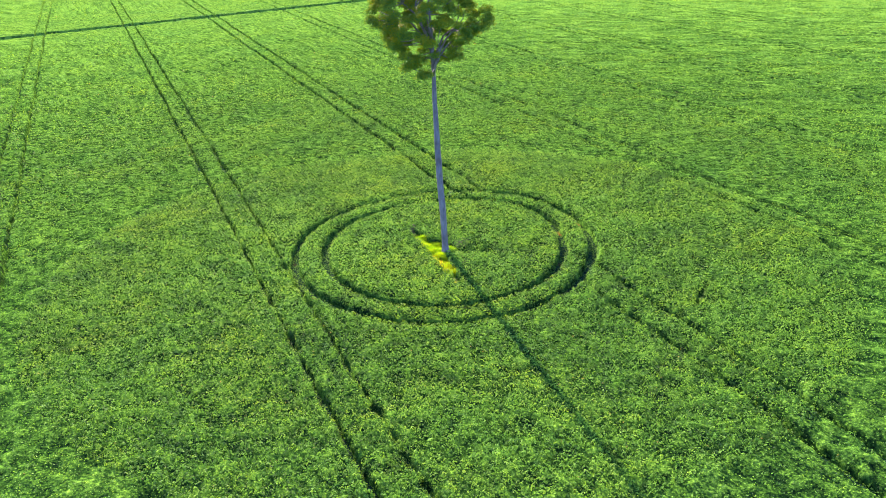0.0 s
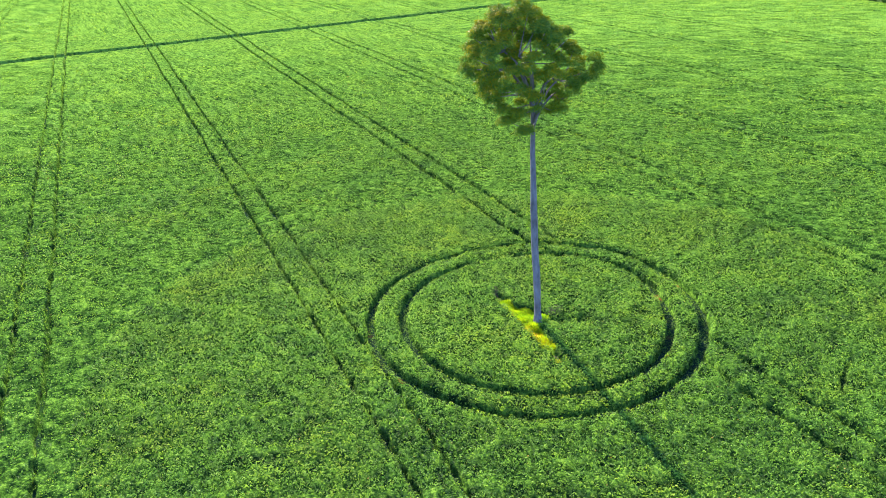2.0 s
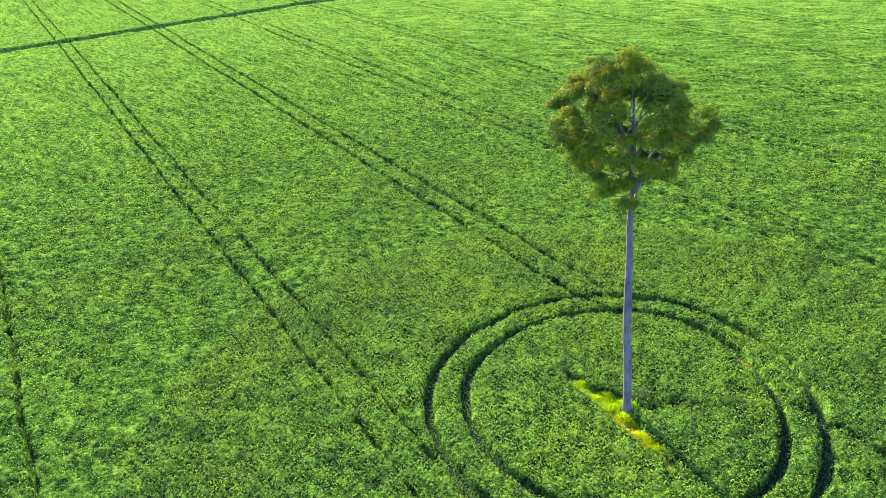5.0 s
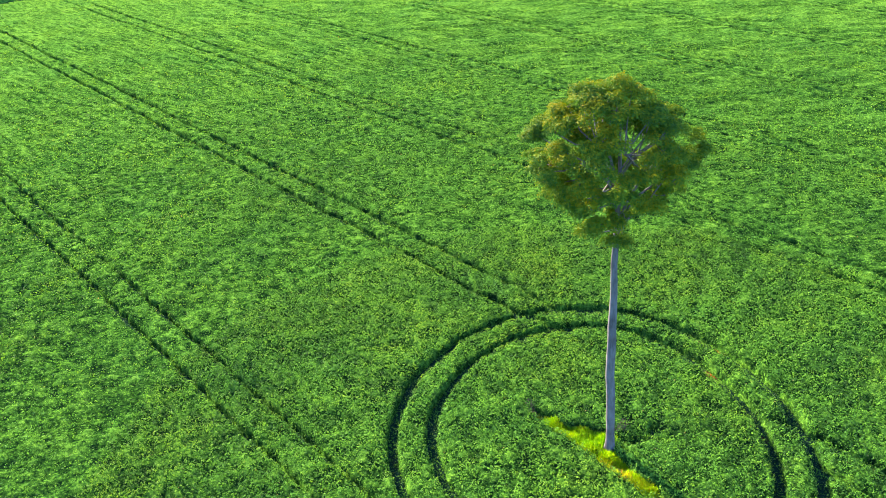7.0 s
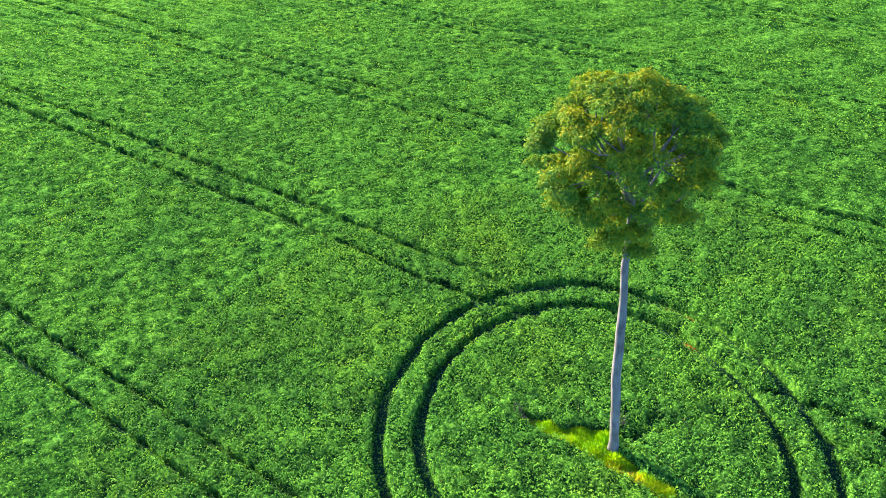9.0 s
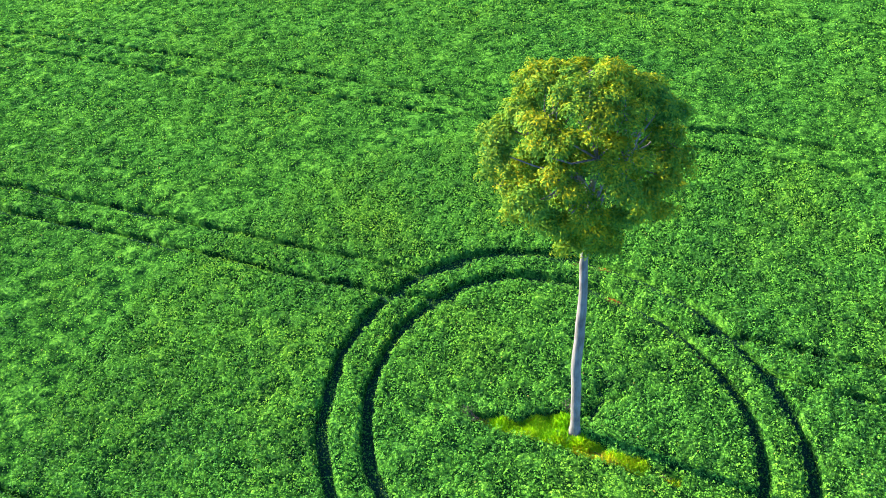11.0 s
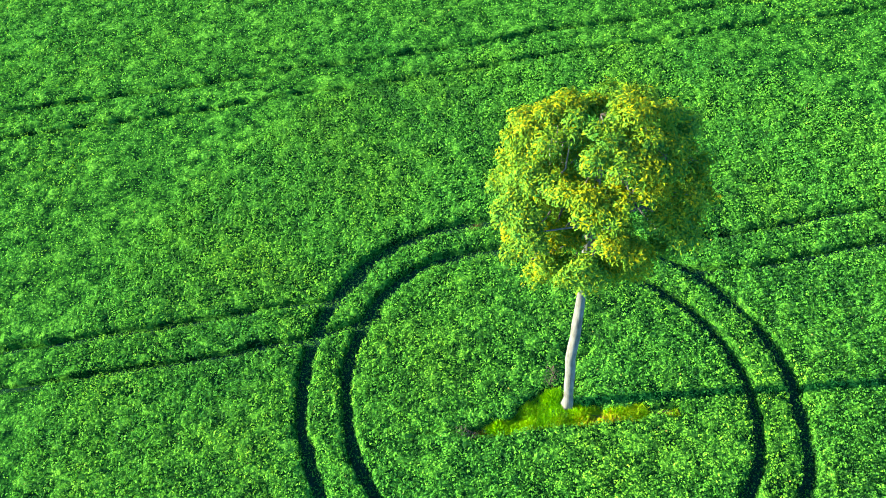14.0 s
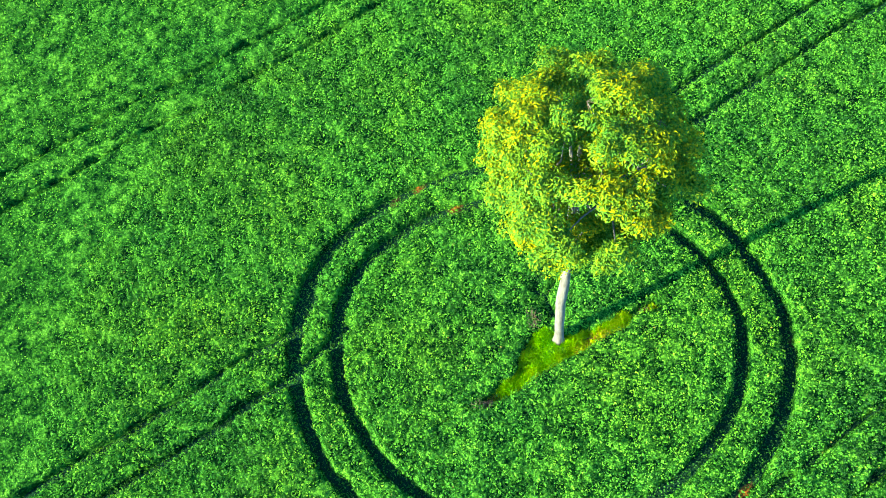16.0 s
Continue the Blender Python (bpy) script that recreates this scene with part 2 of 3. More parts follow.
def openness(x, y, grow=0.0):
    """0 under the crop, 1 in the middle of a wheel track or of the clearing."""
    shape = np.shape(x)
    x, y = np.ravel(np.asarray(x, float)), np.ravel(np.asarray(y, float))
    grow = np.broadcast_to(np.asarray(grow, float), shape).ravel() if np.ndim(grow) else np.full(x.shape, float(grow))
    edge = 0.06 * N_EDGE(x, y) + 0.035 * N_PLANT(x, y)
    out = np.zeros(x.shape)
    dx, dy = x - RING_X, y - RING_Y
    r, th = np.hypot(dx, dy), np.arctan2(dy, dx)
    off = ring_offset(th)
    inside = r < RING_OUT + off + 0.1

    def cut(at, d, half):
        out[at] = np.maximum(out[at], np.clip((half + grow[at] + 0.09 - (d + edge[at])) / 0.16, 0, 1))

    for n, (ya, yb) in enumerate(PASSES):
        for k, yl in enumerate((ya, yb)):
            near = np.abs(y - yl) < 1.6
            if n == 4:
                near &= ~(inside | ((x > -13) & (x < 10.5)))
            at = np.nonzero(near)[0]
            u, one = x[at], np.ones(len(at))
            d = np.abs(y[at] - yl - 0.16 * N_WIGGLE(u, one * (7.3 * n + 40.0)) - 0.05 * N_MID(u, one * (3.1 * n + k)))
            half = (0.095 if n <= 3 else 0.18 if n == 4 else 0.15) + 0.04 * N_OPEN(u, one * (5.7 * n + 3.3 * k)) + 0.10 * N_EDGE(u, one * (2.9 * n + 1.7 * k)) + 0.02 * N_WIGGLE(u, one * (90.0 + n))
            cut(at, d, half)
    for rad, half in ((RING_OUT, 0.30), (RING_IN, 0.29)):
        at = np.nonzero(np.abs(r - rad - off) < 1.6)[0]
        t, one = th[at], np.full(len(at), rad)
        width = half - 0.04 * np.exp(-((t - 0.25) / 0.8) ** 2) + 0.09 * np.exp(-((t - 2.2) / 0.55) ** 2) + 0.06 * N_OPEN(t * 12, one) + 0.06 * np.exp(-((t - 1.15) / 0.35) ** 2)
        cut(at, np.abs(r[at] - rad - off[at] - 0.1 * N_MID(t * 8, one)), width)
    at = np.nonzero((r < 22))[0]
    for line, half in zip(LINKS, (0.22, 0.25, 0.16, 0.18, 0.06, 0.07, 0.03, 0.05)):
        cut(at, segment_distance(x[at], y[at], line), half + 0.07 * N_EDGE(x[at] * 1.2, y[at] * 1.2 + 31))
    # the grassy clearing beside the trunk
    out[at] = np.maximum(out[at], np.clip((0.12 - clearing_distance(x[at], y[at]) - 2.2 * edge[at]) / 0.3, 0, 1))
    for sx, sy, size in BARE_SPOTS[:3]:
        out[at] = np.maximum(out[at], np.clip((size - np.hypot(x[at] - sx, 1.8 * (y[at] - sy)) - edge[at]) / 0.12, 0, 1))
    # the ditch that crosses the passes far off
    at = np.nonzero(x < -120)[0]
    d = np.abs(x[at] - ROAD_X - ROAD_LEAN * y[at] - 0.5 * N_BIG(x[at], y[at]))
    out[at] = np.maximum(out[at], np.clip((2.3 - d) / 0.4, 0, 1))
    return out.reshape(shape)


def clearing_distance(x, y):
    """How far outside the boat-shaped clearing a place lies."""
    at = [-4.95, -4.2, -3.1, -2.0, -1.0, -0.3, 0.1, 0.8, 2.0, 3.8, 5.2]
    top = np.interp(x, at, [-0.25, -0.20, -0.28, 0.38, 0.90, 0.90, 0.20, -0.30, -0.47, -0.80, -1.02])
    low = np.interp(x, at, [-0.80, -0.98, -1.02, -1.02, -1.04, -1.08, -1.12, -1.22, -1.30, -1.28, -1.45])
    return np.where((x < -4.95) | (x > 5.2), 1.0, np.maximum(y - top, low - y))


PLANT_GRID = np.random.RandomState(8).uniform(-1, 1, (512, 512, 3))
PLANT_X, PLANT_Y = 0.25, 0.27


def nearest_plant(x, y):
    """The way to the nearest plant of the rows, and how vigorous it is (-1 to 1)."""
    i0, j0 = np.floor(x / PLANT_X).astype(int), np.floor(y / PLANT_Y).astype(int)
    best, bx, by, vigour = np.full(np.shape(x), 9.0), np.zeros(np.shape(x)), np.zeros(np.shape(x)), np.zeros(np.shape(x))
    for di in (-1, 0, 1):
        for dj in (-1, 0, 1):
            g = PLANT_GRID[(i0 + di) & 511, (j0 + dj) & 511]
            dx = x - (i0 + di + 0.5 + 0.42 * g[..., 0]) * PLANT_X
            dy = y - (j0 + dj + 0.5 + 0.26 * g[..., 1]) * PLANT_Y
            d = dx * dx + dy * dy
            at = d < best
            best, bx, by, vigour = np.where(at, d, best), np.where(at, dx, bx), np.where(at, dy, by), np.where(at, g[..., 2], vigour)
    return bx, by, vigour


def crop_height(x, y):
    """The mean top of the canopy."""
    h = CROP_TOP + 0.07 * N_BIG(x, y) + 0.07 * N_MID(x, y)
    # less even away from the rings
    h = h + (0.08 + 0.02 * np.clip((np.hypot(x - 1, y + 1) - 24) / 30, 0, 1)) * N_PLANT(x, y)
    # stunted plants beside the trunk
    return h - 0.26 * np.exp(-((x - 0.6) / 0.8) ** 2 - ((y - 1.0) / 0.6) ** 2) - 0.34 * np.exp(-((x - 0.7) / 1.4) ** 2 - ((y - 2.5) / 0.6) ** 2)


def dome(bx, by, vigour):
    """How far the top of a plant stands over the mean canopy."""
    return np.maximum(0.08 + 0.075 * vigour - 10.0 * (bx * bx + by * by), -0.25)


# ---------------------------------------------------------------- mesh helpers
def mesh_from_arrays(name, verts, faces, tones=None, attribute="tone"):
    """A mesh from arrays of places and of equal-sided faces."""
    me = bpy.data.meshes.new(name)
    nf, k = faces.shape
    me.vertices.add(len(verts))
    me.vertices.foreach_set("co", np.ascontiguousarray(verts, np.float32).ravel())
    me.loops.add(nf * k)
    me.loops.foreach_set("vertex_index", np.ascontiguousarray(faces, np.int32).ravel())
    me.polygons.add(nf)
    me.polygons.foreach_set("loop_start", np.arange(0, nf * k, k, dtype=np.int32))
    if tones is not None:
        at = me.attributes.new(attribute, "FLOAT", "POINT")
        at.data.foreach_set("value", np.ascontiguousarray(tones, np.float32))
    me.update(calc_edges=True)
    return me


def leaf_arrays(place, normal, size, tone, slim=0.75, fold=0.22, heading=None, seed=0):
    """Many folded leaves of two triangles each, at the given places, with the given normals and lengths."""
    rs = np.random.RandomState(seed)
    n = len(place)
    normal = normal / np.linalg.norm(normal, axis=1, keepdims=True)
    if heading is None:
        heading = rs.normal(size=(n, 3))
    ahead = heading - (heading * normal).sum(1, keepdims=True) * normal
    ahead /= np.linalg.norm(ahead, axis=1, keepdims=True) + 1e-9
    side = np.cross(normal, ahead)
    s = size[:, None]
    base = place - 0.5 * s * ahead
    tip = place + 0.5 * s * ahead - 0.12 * s * normal
    mid = place - 0.04 * s * ahead
    left = mid - 0.5 * slim * s * side + fold * s * normal
    right = mid + 0.5 * slim * s * side + fold * s * normal
    verts = np.stack([base, left, tip, right], 1).reshape(-1, 3)
    at = 4 * np.arange(n)[:, None]
    faces = np.concatenate([at + [0, 2, 1], at + [0, 3, 2]], 1).reshape(-1, 3)
    return verts, faces, np.repeat(tone, 4)


def leaf_mesh(name, *leaves, **shape):
    """A mesh of leaves alone."""
    return mesh_from_arrays(name, *leaf_arrays(*leaves, **shape))


def part(name, data, mat, parent=None, label="", smooth=False):
    """Links a mesh, or a bmesh, as one object under a thing."""
    if isinstance(data, bmesh.types.BMesh):
        me = bpy.data.meshes.new(name)
        data.to_mesh(me)
        data.free()
        data = me
    data.materials.append(mat)
    if smooth:
        data.polygons.foreach_set("use_smooth", np.ones(len(data.polygons), bool))
    ob = new(name, data)
    ob.parent = parent
    return tagged(ob, label=label)


# ---------------------------------------------------------------- ground
def spaced(stops):
    """Grid places from stretches of (start, end, step)."""
    out = [np.arange(a, b, s) for a, b, s in stops]
    return np.concatenate(out + [[stops[-1][1]]])


def grid_faces(nx, ny):
    i, j = np.meshgrid(np.arange(nx - 1), np.arange(ny - 1), indexing="ij")
    a = (i * ny + j).ravel()
    return np.stack([a, a + ny, a + ny + 1, a + 1], 1)


def build_ground():
    far = lambda a, b, n: np.geomspace(a, b, n)  # noqa: E731
    xs = np.concatenate([-far(200, 3000, 14)[::-1], spaced([(-199, -165, 2.0), (-165, -148, 0.5), (-148, -60, 2.0), (-60, -14, 0.8), (-14, 12, 0.2), (12, 50, 0.8)]), far(52, 3000, 16)])
    ys = np.concatenate([-far(75, 3000, 14)[::-1], spaced([(-72, -14, 2.0), (-14, 14, 0.2), (14, 104, 3.0)]), far(106, 3000, 14)])
    gx, gy = np.meshgrid(xs, ys, indexing="ij")
    bare = openness(gx, gy, 0.14)
    z = 0.03 * (1 + N_EDGE(gx, gy))
    verts = np.stack([gx, gy, z], -1).reshape(-1, 3)
    faces = grid_faces(len(xs), len(ys))
    rim = np.abs(gx - ROAD_X - ROAD_LEAN * gy) < 4
    weeds = 0.05 + 0.5 * N_OPEN(gx * 2, gy * 2) + 0.35 * N_PLANT(gx, gy)
    weeds = np.where(rim, 0, weeds - 0.55)
    patchy = np.where((np.abs(gx) > 3.8) | ((gx > 0.2) & (gx < 2.2) & (gy < -0.7)) | (gy < -0.9), 0.9, 0.15) + 0.3 * N_PLANT(gx, gy)
    for sx, sy, size in BARE_SPOTS:
        weeds = np.maximum(weeds, 1.6 - np.hypot(gx - sx, 1.5 * (gy - sy)) / size)
        patchy = np.maximum(patchy, 1.6 - np.hypot(gx - sx, 1.5 * (gy - sy)) / size)
    earth = np.clip((bare - 0.8) / 0.2, 0, 1) * np.clip(np.where(clearing_distance(gx, gy) < 0.25, patchy, weeds), 0, 1)
    me = mesh_from_arrays("ground", verts, faces, earth.ravel(), "bare")
    # how far floor shade is painted into each open place
    at = me.attributes.new("floor_shade", "FLOAT", "POINT")
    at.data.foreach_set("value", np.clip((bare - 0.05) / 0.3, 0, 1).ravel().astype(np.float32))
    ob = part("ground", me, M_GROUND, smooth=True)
    return tagged(ob, "red earth field floor under a dense green soybean crop", "ground", kind="structure")


ground = build_ground()


# ---------------------------------------------------------------- crop
def even(a, b, step):
    return np.linspace(a, b, max(2, int(round((b - a) / step)) + 1))


def canopy_patches():
    """Stretches of the closed canopy: fine round the rings and along the wheel tracks, coarse between them."""
    out = [(even(-15, 15, 0.11), even(-15, 15, 0.11))]
    y = -80.0
    strips = []
    for ya, yb in PASSES:
        strips += [(y, ya - 0.6, False), (ya - 0.6, yb + 0.6, True)]
        y = yb + 0.6
    strips.append((y, 300.0, False))
    for a, b, track in strips:
        near = a > -36 and b < 50
        cells = 0.09 if track else (0.3 if near else 1.6)
        across = even(a, b, cells)
        if near:
            for x0, x1 in ((-60.0, -15.0), (15.0, 45.0)):
                out.append((even(x0, x1, 0.2 if track else 0.3), across))
            # beside the rings, outside their own fine patch
            for c, d in ((a, min(b, -15.0)), (max(a, 15.0), b)):
                if d - c > 0.1:
                    out.append((even(-15, 15, 0.25), even(c, d, cells)))
        else:
            out.append((even(-60, 45, 0.6 if track else 1.2), across))
        out.append((even(-140, -60, 0.8 if track else 1.5), across))
        out.append((even(-185, -140, 0.5), across))
        out.append((even(-420, -185, 3.0 if track else 5.0), across))
        out.append((even(45, 300, 3.0 if track else 6.0), across))
    out.append((even(-420, 300, 6.0), even(-300, -80, 6.0)))
    return out


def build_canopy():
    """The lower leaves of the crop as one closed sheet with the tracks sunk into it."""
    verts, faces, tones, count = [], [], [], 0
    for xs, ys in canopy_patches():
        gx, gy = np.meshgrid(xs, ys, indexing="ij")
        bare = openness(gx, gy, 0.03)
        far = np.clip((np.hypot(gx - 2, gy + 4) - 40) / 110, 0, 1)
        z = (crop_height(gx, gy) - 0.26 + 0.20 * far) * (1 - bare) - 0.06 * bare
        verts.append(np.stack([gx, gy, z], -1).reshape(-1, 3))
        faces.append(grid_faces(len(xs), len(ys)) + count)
        # tone raised with distance, brightness of the sunlit top put into the colour
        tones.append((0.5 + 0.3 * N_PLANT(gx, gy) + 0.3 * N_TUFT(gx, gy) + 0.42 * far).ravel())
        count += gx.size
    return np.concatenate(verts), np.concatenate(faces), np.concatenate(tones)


def build_crop():
    rs = np.random.RandomState(11)
    # density falls and leaf size grows with the distance from the rings
    rings = ((0, 27, 440000, 0, 360), (27, 46, 190000, 0, 360), (46, 85, 130000, 40, 262), (85, 260, 80000, 84, 207))
    r = np.concatenate([np.sqrt(a * a + (b * b - a * a) * rs.uniform(size=c)) if a < 46 else a * (b / a) ** rs.uniform(size=c) for a, b, c, _, _ in rings])
    ang = np.concatenate([rs.uniform(radians(a), radians(b), c) for _, _, c, a, b in rings])
    x, y = 1 + r * np.cos(ang), -1 + r * np.sin(ang)
    size = 0.095 * np.maximum(1, r / 28) ** 0.75
    op = openness(x, y, 0.10 * (size - 0.095))
    low = rs.uniform(size=len(x)) < 0.60
    keep = (op < 0.45) | low
    x, y, size, op = x[keep], y[keep], size[keep], op[keep]
    n = len(x)
    bx, by, vigour = nearest_plant(x, y)
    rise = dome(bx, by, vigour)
    h = crop_height(x, y)
    sx, sy = (crop_height(x + 0.06, y) - h) / 0.06, (crop_height(x, y + 0.06) - h) / 0.06
    # the canopy rounds off towards the tracks
    verge = openness(x, y, 0.16)
    vx, vy = openness(x + 0.07, y, 0.16) - verge, openness(x, y + 0.07, 0.16) - verge
    h = h + rise - 0.14 * verge
    tx, ty = openness(x + 0.07, y) - op, openness(x, y + 0.07) - op
    edge = np.clip(np.hypot(tx, ty) * 2, 0, 1)
    # leaves hang down the walls of the tracks, and a few weeds stand in them
    drop = np.where((edge > 0.2) & (rs.uniform(size=n) < 0.35), rs.uniform(0.1, 0.75, n) * h, 0.06 * rs.uniform(0, 1, n))
    z = np.where(op >= 0.45, 0.05 + 0.14 * rs.uniform(0, 1, n), h - drop)
    normal = np.stack([8.5 * bx + 1.2 * tx + 1.8 * vx - 1.3 * sx, 8.5 * by + 1.2 * ty + 1.8 * vy - 1.3 * sy, np.ones(n)], 1) + rs.normal(0, 0.30, (n, 3)) * np.sqrt(0.095 / size)[:, None]
    size = size * rs.uniform(0.65, 1.25, n)
    # tone falls with rise: shade between plants painted into the leaves
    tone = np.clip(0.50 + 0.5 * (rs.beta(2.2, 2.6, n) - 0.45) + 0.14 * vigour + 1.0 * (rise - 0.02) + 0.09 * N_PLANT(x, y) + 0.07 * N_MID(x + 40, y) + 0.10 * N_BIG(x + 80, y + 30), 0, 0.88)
    # leaves low in the tracks coloured darker, as if shaded
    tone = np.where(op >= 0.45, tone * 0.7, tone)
    tone[rs.uniform(size=n) < 0.002] = 1.0
    # the leafy walls of the tracks, down to their floor
    at = np.repeat(np.nonzero((edge > 0.25) & (op < 0.5) & (np.hypot(x - 2, y + 4) < 50))[0], 2)
    m = len(at)
    wx, wy = x[at] + rs.normal(0, 0.04, m), y[at] + rs.normal(0, 0.04, m)
    wz = h[at] * rs.uniform(0.15, 0.95, m)
    steep = np.hypot(tx[at], ty[at]) + 1e-6
    wall = np.stack([tx[at] / steep, ty[at] / steep, np.full(m, 0.6)], 1) + rs.normal(0, 0.35, (m, 3))
    x, y, z = np.concatenate([x, wx]), np.concatenate([y, wy]), np.concatenate([z, wz])
    normal = np.concatenate([normal, wall])
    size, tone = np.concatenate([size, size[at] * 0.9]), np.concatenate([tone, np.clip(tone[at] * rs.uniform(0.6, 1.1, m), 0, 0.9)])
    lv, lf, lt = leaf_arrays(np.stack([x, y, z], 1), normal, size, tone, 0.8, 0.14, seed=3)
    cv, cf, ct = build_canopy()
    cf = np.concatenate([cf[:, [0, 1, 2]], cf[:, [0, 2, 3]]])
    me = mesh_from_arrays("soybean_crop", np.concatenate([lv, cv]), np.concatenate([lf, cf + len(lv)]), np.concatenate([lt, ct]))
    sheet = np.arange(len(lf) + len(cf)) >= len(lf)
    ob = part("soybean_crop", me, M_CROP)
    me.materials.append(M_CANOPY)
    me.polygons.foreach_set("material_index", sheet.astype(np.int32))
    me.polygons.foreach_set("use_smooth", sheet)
    return tagged(ob, "dense green soybean crop with dark wheel tracks through it", "crop", kind="stuff")


crop = build_crop()


# ---------------------------------------------------------------- the tree
def tube(points, radii, sides=10, uneven=0.0, seed=0):
    """A closed tapered tube along points."""
    rs = np.random.RandomState(seed)
    bm = bmesh.new()
    rings = []
    pts = [Vector(p) for p in points]
    for n, (p, r) in enumerate(zip(pts, radii)):
        d = (pts[min(n + 1, len(pts) - 1)] - pts[max(n - 1, 0)]).normalized()
        u = d.cross(Vector((0.31, 0.95, 0.05))).normalized()
        v = d.cross(u)
        rings.append([bm.verts.new(p + (u * math.cos(a) + v * math.sin(a)) * r * (1 + uneven * rs.uniform(-1, 1)))
                      for a in [2 * math.pi * k / sides for k in range(sides)]])
    for a, b in zip(rings, rings[1:]):
        for k in range(sides):
            bm.faces.new((a[k], a[(k + 1) % sides], b[(k + 1) % sides], b[k]))
    bm.faces.new(rings[0][::-1])
    bm.faces.new(rings[-1])
    bmesh.ops.recalc_face_normals(bm, faces=bm.faces)
    return bm


def trunk_mesh():
    bm = bmesh.new()
    rs = np.random.RandomState(5)
    rings, sides = [], 20
    levels = [(-0.1, 0.44), (0.05, 0.37), (0.2, 0.32), (0.5, 0.27), (1.0, 0.225), (1.7, 0.215), (2.4, 0.225), (3.2, 0.22), (4.0, 0.225), (5.0, 0.22), (6.0, 0.222), (7.0, 0.212), (8.0, 0.205), (9.0, 0.19), (10.0, 0.17), (11.5, 0.155), (12.8, 0.135), (14.0, 0.115), (15.5, 0.10), (17.0, 0.07), (18.3, 0.04)]
    for z, r in levels:
        cx = -0.05 * math.sin(z / 12.5 * math.pi * 0.9) - 0.018 * z + 0.04 * math.sin(z * 0.9) + 0.02 * math.sin(z * 2.1)
        cy = -0.022 * z + 0.04 * math.sin(z * 0.55)
        ring = []
        for k in range(sides):
            a = 2 * math.pi * k / sides
            flare = max(0.0, 1 - z / 0.8)
            rr = r * (1 + 0.16 * flare * math.sin(5 * a + 0.7) + 0.035 * rs.uniform(-1, 1))
            ring.append(bm.verts.new((cx + rr * math.cos(a), cy + rr * math.sin(a), z)))
        rings.append(ring)
    for a, b in zip(rings, rings[1:]):
        for k in range(sides):
            bm.faces.new((a[k], a[(k + 1) % sides], b[(k + 1) % sides], b[k]))
    bm.faces.new(rings[0][::-1])
    bm.faces.new(rings[-1])
    return bm


CROWN_PROFILE = [(13.0, 0.5), (13.8, 1.2), (14.5, 1.7), (15.2, 2.5), (16.0, 3.2), (17.0, 3.45), (18.0, 3.35), (18.9, 2.9), (19.6, 2.0), (20.1, 0.8)]
CROWN_X, CROWN_Y = -0.28, -0.82


def crown_heads(rs):
    """Where the boughs end: well apart over the outside of the crown, a few within it, with a dip between two tops."""
    zs, rr = zip(*CROWN_PROFILE)
    heads = []
    for _ in range(6000):
        if len(heads) >= 70:
            break
        z = 13.1 + 7.0 * rs.uniform() ** 0.75
        k = rs.uniform(0.80, 0.97) if rs.uniform() < 0.82 else rs.uniform(0.2, 0.65)
        a = rs.uniform(0, 2 * math.pi)
        lobe = 0.44 * math.exp(-((a - 1.25) / 0.45) ** 2) * (z < 17.3) + 0.13 * math.exp(-((a - 3.95) / 0.5) ** 2) * (z < 18.5)
        out = k * float(np.interp(z, zs, rr)) * (1 + lobe)
        deep = 1 - 0.11 * max(0.0, z - 17) if a < math.pi else 0.95
        p = np.array([CROWN_X + (0.88 if math.cos(a) > 0 else 0.92) * out * math.cos(a), CROWN_Y + deep * out * math.sin(a), z])
        if k < 0.7 and z < 17.5 and rs.uniform() < 0.8:
            continue
        if np.linalg.norm(p - (0.1, 1.5, 19.4)) < 1.2 or np.linalg.norm(p - (-0.6, 0.4, 20.3)) < 0.9:
            continue
        if z < 15.0 and rs.uniform() < 0.55:
            continue
        if all(np.linalg.norm((p - q) * (1, 1, 1.15)) > 1.02 for q in heads):
            heads.append(p)
    return heads


